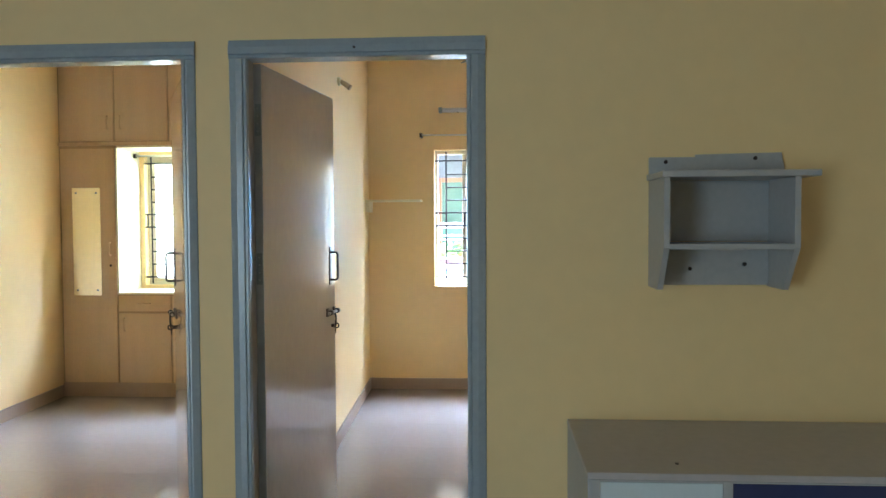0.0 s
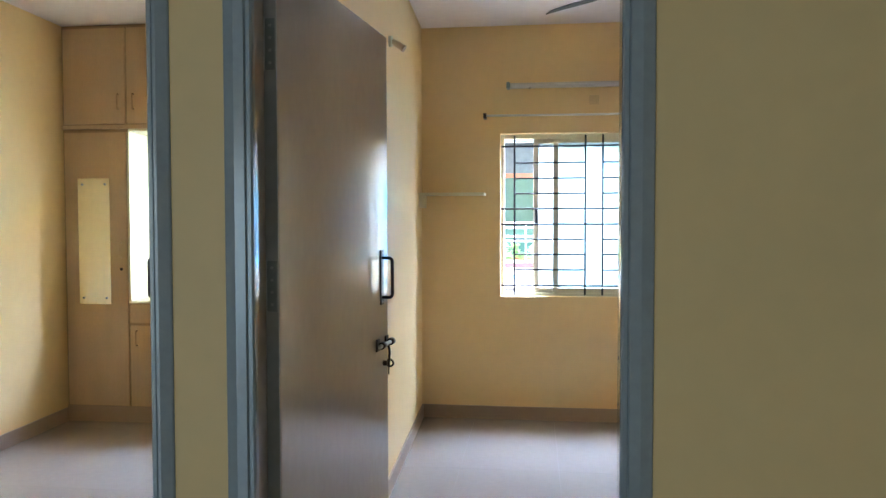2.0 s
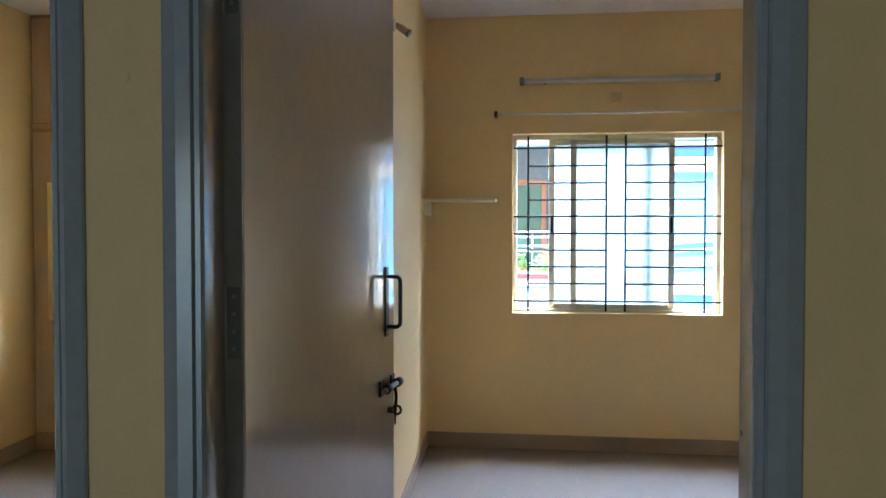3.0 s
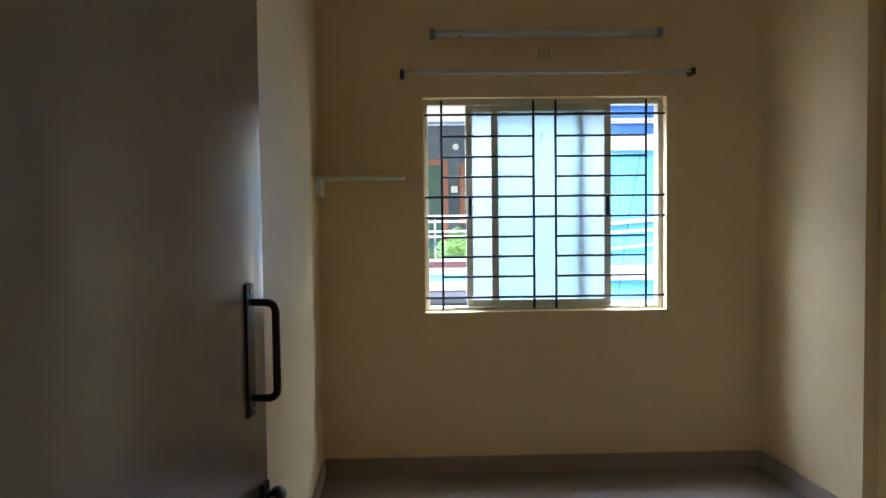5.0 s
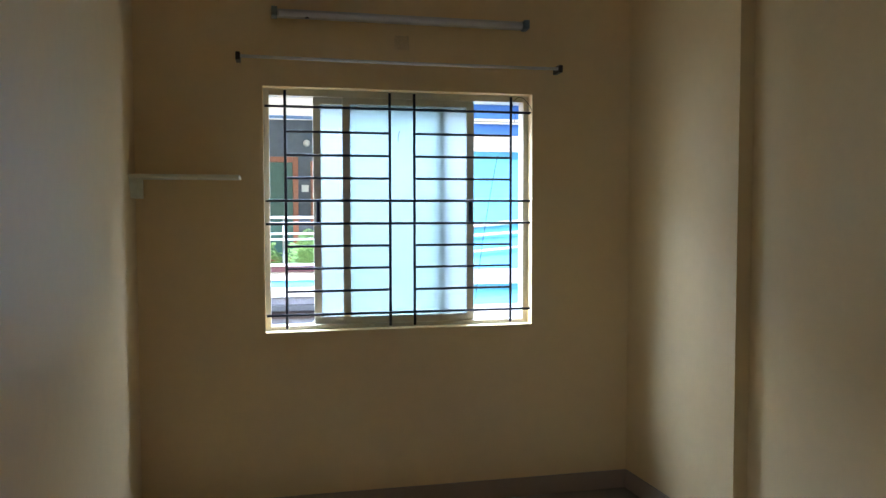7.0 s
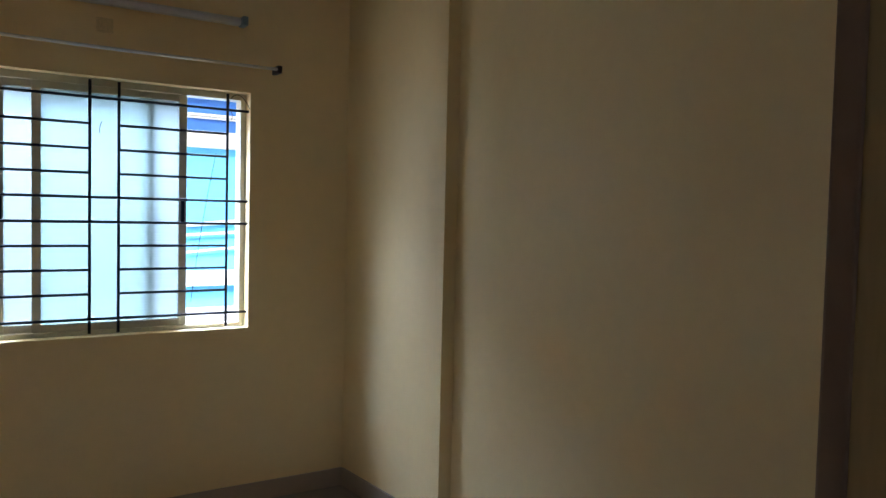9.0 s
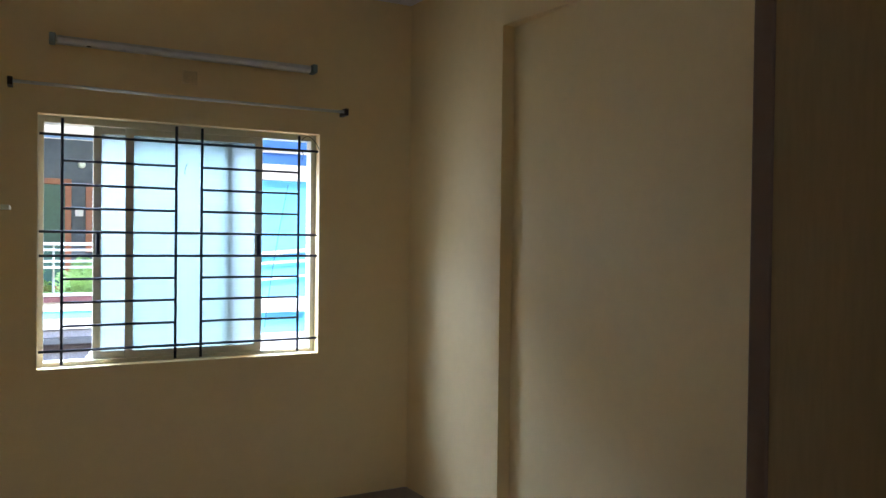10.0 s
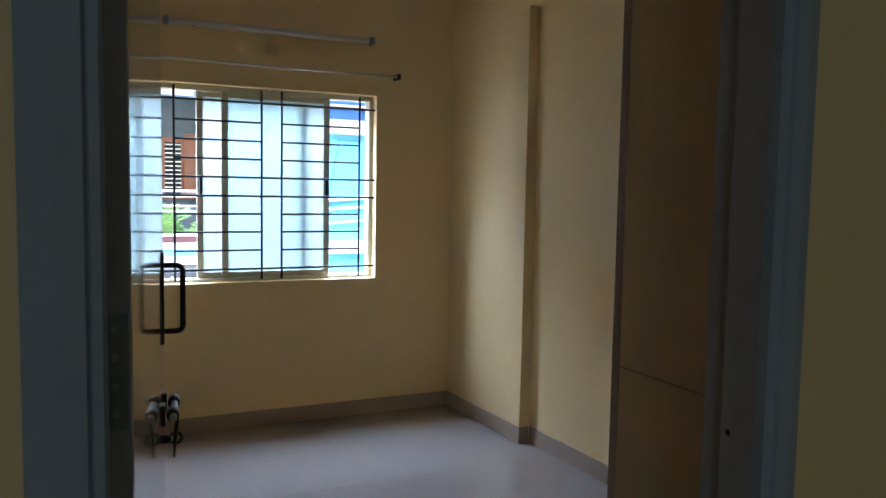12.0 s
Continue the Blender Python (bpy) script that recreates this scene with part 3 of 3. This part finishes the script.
# ---------------------------------------------------------------- hall: wall box shelf and low cabinet
e = thing("wall_box_shelf", "grey painted wooden box shelf screwed on the hall wall", "wall shelf")
yb_, yf_ = Y_HALL - 0.001, 2.705
part("back_plate", bm_box((1.203, yb_ - 0.014, 1.69), (1.36, yb_, 1.749), 0.002), M_GREY, e)
part("back_plate", bm_prism([(1.36, 1.69), (1.66, 1.69), (1.645, 1.762), (1.36, 1.757)], yb_ - 0.014, yb_), M_GREY, e)
last = e.children[-1]
last.data.transform(Matrix(((1, 0, 0, 0), (0, 0, 1, 0), (0, 1, 0, 0), (0, 0, 0, 1))))
last.data.flip_normals()
part("back_panel", bm_box((1.222, yb_ - 0.012, 1.46), (1.606, yb_, 1.668), 0.001), M_GREY, e)
part("back_plate", bm_box((1.222, yb_ - 0.014, 1.31), (1.606, yb_, 1.438), 0.002), M_GREY, e)
part("top_board", bm_box((1.196, yf_ - 0.012, 1.669), (1.682, yb_ - 0.002, 1.689), 0.003), M_GREY, e)
part("bottom_board", bm_box((1.222, yf_, 1.440), (1.606, yb_ - 0.002, 1.458), 0.002), M_GREY, e)
for xa in (1.204, 1.606):
    b = bm_prism([(yb_, 1.305), (yb_, 1.668), (yf_, 1.668), (yf_, 1.445), (2.80, 1.305)], xa, xa + 0.018)
    for v in b.verts:
        v.co = Vector((v.co.z, v.co.x, v.co.y))
    bmesh.ops.recalc_face_normals(b, faces=b.faces[:])
    part("side_panel", b, M_GREY, e)
for x, z in ((1.258, 1.733), (1.558, 1.743), (1.342, 1.366), (1.526, 1.381)):
    part("screw", bm_rod([(x, yb_ - 0.013, z), (x, yb_ - 0.018, z)], 0.007, 10), M_DARKMETAL, e)

e = thing("low_cabinet", "low grey-brown cabinet with pale and navy door panels", "cabinet")
CX0, CX1, CY0, CH = 0.925, 2.75, 2.375, 0.835
part("top", bm_box((CX0, CY0, CH - 0.02), (CX1, Y_HALL - 0.002, CH), 0.003), M_GREYTOP, e, "grey-brown worn cabinet top")
part("side", bm_box((CX0 + 0.001, CY0 + 0.002, 0.0), (CX0 + 0.02, Y_HALL - 0.002, CH - 0.02), 0.002), M_GREY, e)
part("side", bm_box((CX1 - 0.02, CY0 + 0.002, 0.0), (CX1 - 0.001, Y_HALL - 0.002, CH - 0.02), 0.002), M_GREY, e)
part("back", bm_box((CX0 + 0.02, Y_HALL - 0.012, 0.0), (CX1 - 0.02, Y_HALL - 0.002, CH - 0.02)), M_GREY, e)
part("bottom", bm_box((CX0 + 0.02, CY0 + 0.02, 0.06), (CX1 - 0.02, Y_HALL - 0.012, 0.08)), M_GREY, e)
part("front_rail", bm_box((CX0 + 0.02, CY0 + 0.002, CH - 0.026), (CX1 - 0.02, CY0 + 0.02, CH - 0.0205), 0.001), M_GREY, e)
xs = [CX0 + 0.022, 1.309, 1.86, 2.40, CX1 - 0.022]
for i in range(4):
    part("door_panel", bm_box((xs[i] + 0.013, CY0 + 0.006, 0.07), (xs[i + 1] - 0.013, CY0 + 0.02, CH - 0.028), 0.002), M_WHITEPANEL if i % 2 == 0 else M_BLUEPANEL, e, "pale blue-white cabinet panel" if i % 2 == 0 else "navy blue cabinet panel")
    part("stile", bm_box((xs[i] - 0.013, CY0, 0.0), (xs[i] + 0.0125, CY0 + 0.0055, CH - 0.0205), 0.001), M_GREY, e)
part("screw", bm_rod([(1.19, 2.46, CH - 0.001), (1.19, 2.46, CH + 0.003)], 0.006, 8), M_DARKMETAL, e)

# small marks on wall and frame
e = thing("wall_plug", "small old screw plug in the wall strip", "wall plug")
part("plug", bm_rod([(-0.332, Y_HALL + 0.002, 1.738), (-0.332, Y_HALL - 0.0015, 1.738)], 0.009, 10), M_WALL, e)
e = thing("screw_head", "small screw head in the door frame", "screw")
part("head", bm_rod([(0.181, 2.934, 2.146), (0.181, 2.928, 2.146)], 0.005, 8), M_DARKMETAL, e)
for z in (1.215, 1.115):
    e = thing("strike_hole", "dark bolt hole in the door jamb", "strike hole")
    part("rim", bm_rod([(D1[1] + 0.003, 3.0, z), (D1[1] + 0.0004, 3.0, z)], 0.0045, 12), M_IRON, e)

# ---------------------------------------------------------------- outside
M_SKYBLUE = mat("sky_blue_facade", (0.15, 0.55, 0.92), rough=0.8, vary=0.06, scale=2, bump=0.05)
M_DEEPBLUE = mat("deep_blue_facade", (0.05, 0.17, 0.55), rough=0.8, vary=0.1, scale=2, bump=0.05)
M_WHITEBAND = mat("white_facade_band", (0.78, 0.77, 0.74), rough=0.75, vary=0.05, scale=3)
M_RAFTER = mat("pale_blue_rod", (0.22, 0.36, 0.62), rough=0.6, vary=0.1)
M_GREYWALL = mat("slate_grey_wall", (0.085, 0.105, 0.13), rough=0.8, vary=0.15, scale=3, bump=0.1)
M_REDWOOD = mat("red_brown_wood", (0.24, 0.08, 0.04), rough=0.5, vary=0.18, scale=8, stretch=(3, 3, 0.5))
M_GREENDOOR = mat("dark_green_board", (0.015, 0.075, 0.06), rough=0.5, vary=0.15)
M_BLOTCH = mat("stained_concrete", (0.13, 0.13, 0.15), rough=0.9, vary=0.4, scale=12, bump=0.15)
M_MAROON = mat("maroon_coping", (0.10, 0.03, 0.035), rough=0.6, vary=0.2)
M_LEAF = mat("palm_leaf", (0.30, 0.52, 0.17), rough=0.45, vary=0.35, scale=14, bump=0.0)
M_PLANTER = mat("dark_slate_ledge", (0.045, 0.05, 0.06), rough=0.6, vary=0.2)
M_DADO = mat("dark_plum_dado", (0.06, 0.045, 0.055), rough=0.7, vary=0.2)
M_POT = mat("terracotta", (0.30, 0.10, 0.05), rough=0.8, vary=0.2)
M_GROUND = mat("dusty_ground", (0.25, 0.22, 0.18), rough=0.95, vary=0.2, scale=0.5, bump=0.1)

structure("ground", bm_box((-900, -900, -3.6), (900, 900, -3.4)), M_GROUND, "dusty street ground far below the window", "ground")

e = thing("apartment_building", "sky-blue and white apartment building across the lane", "building")
YB = 12.5
part("wall", bm_box((1.28, YB, -3.4), (9.0, YB + 6, 3.1), 0.0), M_SKYBLUE, e)
part("wall", bm_box((-7.0, 13.3, -3.4), (1.28, YB + 6, 2.74), 0.0), M_GREYWALL, e, "slate grey balcony wall")
part("balcony_floor", bm_box((-7.0, 12.05, 0.1), (1.28, 13.3, 0.32)), M_BLOTCH, e)
for za, zb, mt, dy in ((-3.4, 0.415, M_DADO, 0.10), (0.418, 0.485, M_PLANTER, 0.02), (0.488, 0.575, M_BLOTCH, 0.06), (0.578, 0.685, M_WHITEBAND, 0.04), (0.688, 0.765, M_SKYBLUE, 0.05), (0.768, 0.865, M_WHITEBAND, 0.03), (0.868, 0.93, M_MAROON, 0.0), (0.933, 0.955, M_WHITEBAND, -0.01)):
    part("parapet_band", bm_box((-7.0, 11.96 + dy, za), (1.277, 12.15, zb), 0.006), mt, e)
for za, zb, mt, dy in ((2.50, 2.885, M_DEEPBLUE, 0.05), (2.30, 2.497, M_WHITEBAND, 0.12), (0.64, 0.82, M_WHITEBAND, 0.12), (0.20, 0.37, M_WHITEBAND, 0.12), (2.888, 3.1, M_WHITEBAND, 0.14), (2.645, 2.665, M_WHITEBAND, 0.1), (2.675, 2.705, M_WHITEBAND, 0.1)):
    part("facade_band", bm_box((1.282, YB - dy, za), (9.0, YB - 0.001, zb), 0.004), mt, e)
for z, rise, rr in ((1.375, 0.08, 0.026), (1.255, 0.06, 0.017), (1.05, 0.09, 0.014)):
    part("facade_pipe", bm_rod([(1.29, YB - 0.06, z - 1.37 * rise), (5.5, YB - 0.06, z + 2.84 * rise)], rr, 8), M_WHITEBAND, e, "white painted slanting pipe")
# unseen slab above the view, its overhang sized to shade the grey wall
part("balcony_roof", bm_box((-7.0, 11.0, 3.30), (1.275, 13.5, 3.42), 0.01), M_WHITEBAND, e)
# added sunlit white wall that stands in for the glare of bright sky
part("upper_storey", bm_box((-7.0, 14.6, 2.6), (1.27, 18.4, 6.2)), M_WHITEBAND, e, "added white wall standing in for the bright sky glare")
for y, z, rr in ((12.5, 2.70, 0.011), (12.9, 2.735, 0.016), (13.2, 2.765, 0.010)):
    part("roof_rafter", bm_rod([(-7.0, y, z + 0.04), (1.27, y, z - 0.02)], rr, 8), M_RAFTER, e, "thin pale blue roof rod")
for z, rr in ((1.485, 0.016), (1.42, 0.012), (1.30, 0.012), (1.235, 0.012)):
    part("rail", bm_rod([(-7.0, 12.05, z), (1.27, 12.05, z)], rr, 8), M_WHITEBAND, e, "white painted balcony rail")
for k in range(10):
    x = -6.6 + k * 0.86
    part("rail_post", bm_rod([(x, 12.075, 0.94), (x, 12.075, 1.49)], 0.012, 8), M_STEEL, e)


def facade_opening(x0, x1, z0, z1, y, fill, slats=0):
    w = part("window", bm_box((x0, y - 0.012, z0), (x1, y - 0.001, z1)), fill, e)
    for a, c in (((x0 - 0.07, y - 0.05, z0 - 0.05), (x0, y - 0.002, z1 + 0.07)), ((x1, y - 0.05, z0 - 0.05), (x1 + 0.07, y - 0.002, z1 + 0.07)), ((x0, y - 0.05, z1), (x1, y - 0.002, z1 + 0.07)), ((x0, y - 0.05, z0 - 0.05), (x1, y - 0.002, z0))):
        part("frame", bm_box(a, c, 0.005), M_REDWOOD, w, "red-brown wooden frame")
    for k in range(slats):
        z = z0 + 0.05 + k * (z1 - z0 - 0.08) / max(1, slats - 1)
        part("slat", bm_box((x0, y - 0.035, z - 0.008), (x1, y - 0.014, z + 0.008), 0.002), M_STEEL, w)
    return w


facade_opening(-0.20, 0.418, 0.96, 2.19, 13.3, M_GREENDOOR)
facade_opening(0.715, 0.93, 1.42, 2.14, 13.3, M_IRON, 12)
sh = part("shutter", bm_box((0.96, 13.2, 1.37), (1.22, 13.235, 2.26), 0.006), M_REDWOOD, e, "red-brown wooden shutter")
for k in range(2):
    part("shutter_panel", bm_box((0.995, 13.192, 1.42 + 0.42 * k), (1.185, 13.199, 1.78 + 0.42 * k), 0.003), M_REDWOOD, sh)
facade_opening(-1.9, -1.0, 1.2, 2.19, 13.3, M_IRON, 10)

e = thing("switch_plate", "small white plate on the grey balcony wall", "switch plate")
part("plate", bm_box((0.53, 13.285, 1.81), (0.62, 13.299, 1.90), 0.004), M_WHITEBAND, e)
e = thing("balcony_lamp", "small round white lamp on the balcony wall", "lamp")
part("globe", bm_rod([(0.60, 13.295, 2.44), (0.60, 13.27, 2.44), (0.60, 13.24, 2.44)], [0.035, 0.045, 0.025], 14), M_WHITEBAND, e)


def potted_palm(x, y, z, height, seed, label):
    """A clay pot, arching ribs and paired narrow leaflets."""
    rnd = random.Random(seed)
    e = thing("potted_palm", label, "potted plant", group="balcony plants")
    part("pot", bm_rod([(x, y, z), (x, y, z + 0.16), (x, y, z + 0.18), (x, y, z + 0.21)], [0.10, 0.14, 0.16, 0.155], 18), M_POT, e)
    crown = bmesh.new()
    for f in range(17):
        a = rnd.uniform(0, 2 * math.pi)
        reach, up = rnd.uniform(0.2, 0.5), height * rnd.uniform(0.6, 1.05)
        d = Vector((math.cos(a), math.sin(a), 0))
        side = Vector((-d.y, d.x, 0))
        base = Vector((x, y, z + 0.2))
        curve = lambda t: base + d * reach * t ** 1.4 + Vector((0, 0, up * (t - 0.38 * t * t * t)))
        bm_rod([curve(i / 6) for i in range(7)], [0.006 - 0.0007 * i for i in range(7)], 5, bm=crown)
        for i in range(4, 22):
            t = i / 22
            p, tan = curve(t), (curve(t + 0.02) - curve(t)).normalized()
            ln = 0.17 * math.sin(math.pi * min(1, t * 0.9 + 0.12)) * rnd.uniform(0.8, 1.15)
            for s in (-1, 1):
                out = (side * s + tan * 0.8 + Vector((0, 0, rnd.uniform(-0.45, 0.05)))).normalized()
                q, m = p + out * ln, p + out * ln * 0.45
                w = tan * 0.012
                v = [crown.verts.new(c) for c in (p, m + w, q - Vector((0, 0, 0.03)), m - w)]
                crown.faces.new(v)
    part("crown", crown, M_LEAF, e, "bright green feathery palm fronds")
    return e


for i, (x, h) in enumerate(((-1.5, 0.85), (-0.75, 0.7), (-0.15, 0.95), (0.30, 0.90), (0.62, 1.12), (0.98, 0.80))):
    potted_palm(x, 12.55 + 0.12 * (i % 2), 0.32, h + 0.15, 11 + i, "leafy green potted palm behind the balcony rail")

e = thing("overhead_cable", "thin dark cable hanging down the blue facade", "cable")
pts = [(2.91 - 0.285 * t - 0.02 * math.sin(math.pi * t), 12.36, 2.24 - 1.78 * t) for t in [k / 16 for k in range(17)]]
part("wire", bm_rod(pts, 0.0035, 6), M_IRON, e)

# ---------------------------------------------------------------- small things at the window and on the ledge
e = thing("hanging_thread", "short dark thread stuck on the frosted pane", "thread")
part("thread", bm_rod([(0.842, 7.193, 1.972), (0.835, 7.193, 1.955), (0.831, 7.193, 1.935), (0.832, 7.193, 1.915)], 0.0017, 6), M_IRON, e)

e = thing("ledge_ornament", "small white bell-shaped ornament on the balcony ledge", "ornament")
OX, OY = 0.675, 11.93
part("ledge_block", bm_box((OX - 0.085, OY - 0.06, 0.262), (OX + 0.085, OY + 0.06, 0.285), 0.004), M_WHITEBAND, e)
prof = [(0.075, 0.285), (0.07, 0.30), (0.055, 0.318), (0.058, 0.335), (0.045, 0.36), (0.026, 0.375), (0.012, 0.39), (0.02, 0.405), (0.017, 0.42), (0.004, 0.445)]
part("bell", bm_rod([(OX, OY, z) for _, z in prof], [q for q, _ in prof], 18), M_WHITEBAND, e)
part("shelf_bracket", bm_box((OX - 0.02, OY, 0.20), (OX + 0.02, 12.07, 0.262), 0.004), M_WHITEBAND, e)

# ---------------------------------------------------------------- floor tiles
TILE, JOINT = 0.6, 0.0008
X_T, Y_T = -3.2 + 0.15, 5.919
proto = None
floor_slab = bpy.data.objects["floor"]
for i in range(-1, 12):
    for j in range(-18, 3):
        x, y = X_T + i * TILE, Y_T + j * TILE
        if y + TILE > 7.3 or y < -4.8 or x < -3.8 or x + TILE > 3.8:
            continue
        if proto is None:
            proto = part("tile", bm_box((-TILE / 2 + JOINT / 2, -TILE / 2 + JOINT / 2, -0.004), (TILE / 2 - JOINT / 2, TILE / 2 - JOINT / 2, 0.0)), M_FLOOR, floor_slab)
            tile = proto
        else:
            tile = bpy.data.objects.new("tile", proto.data)
            scene.collection.objects.link(tile)
            tile.parent = floor_slab
        tile.matrix_basis = Matrix.Translation((x + TILE / 2, y + TILE / 2, 0))
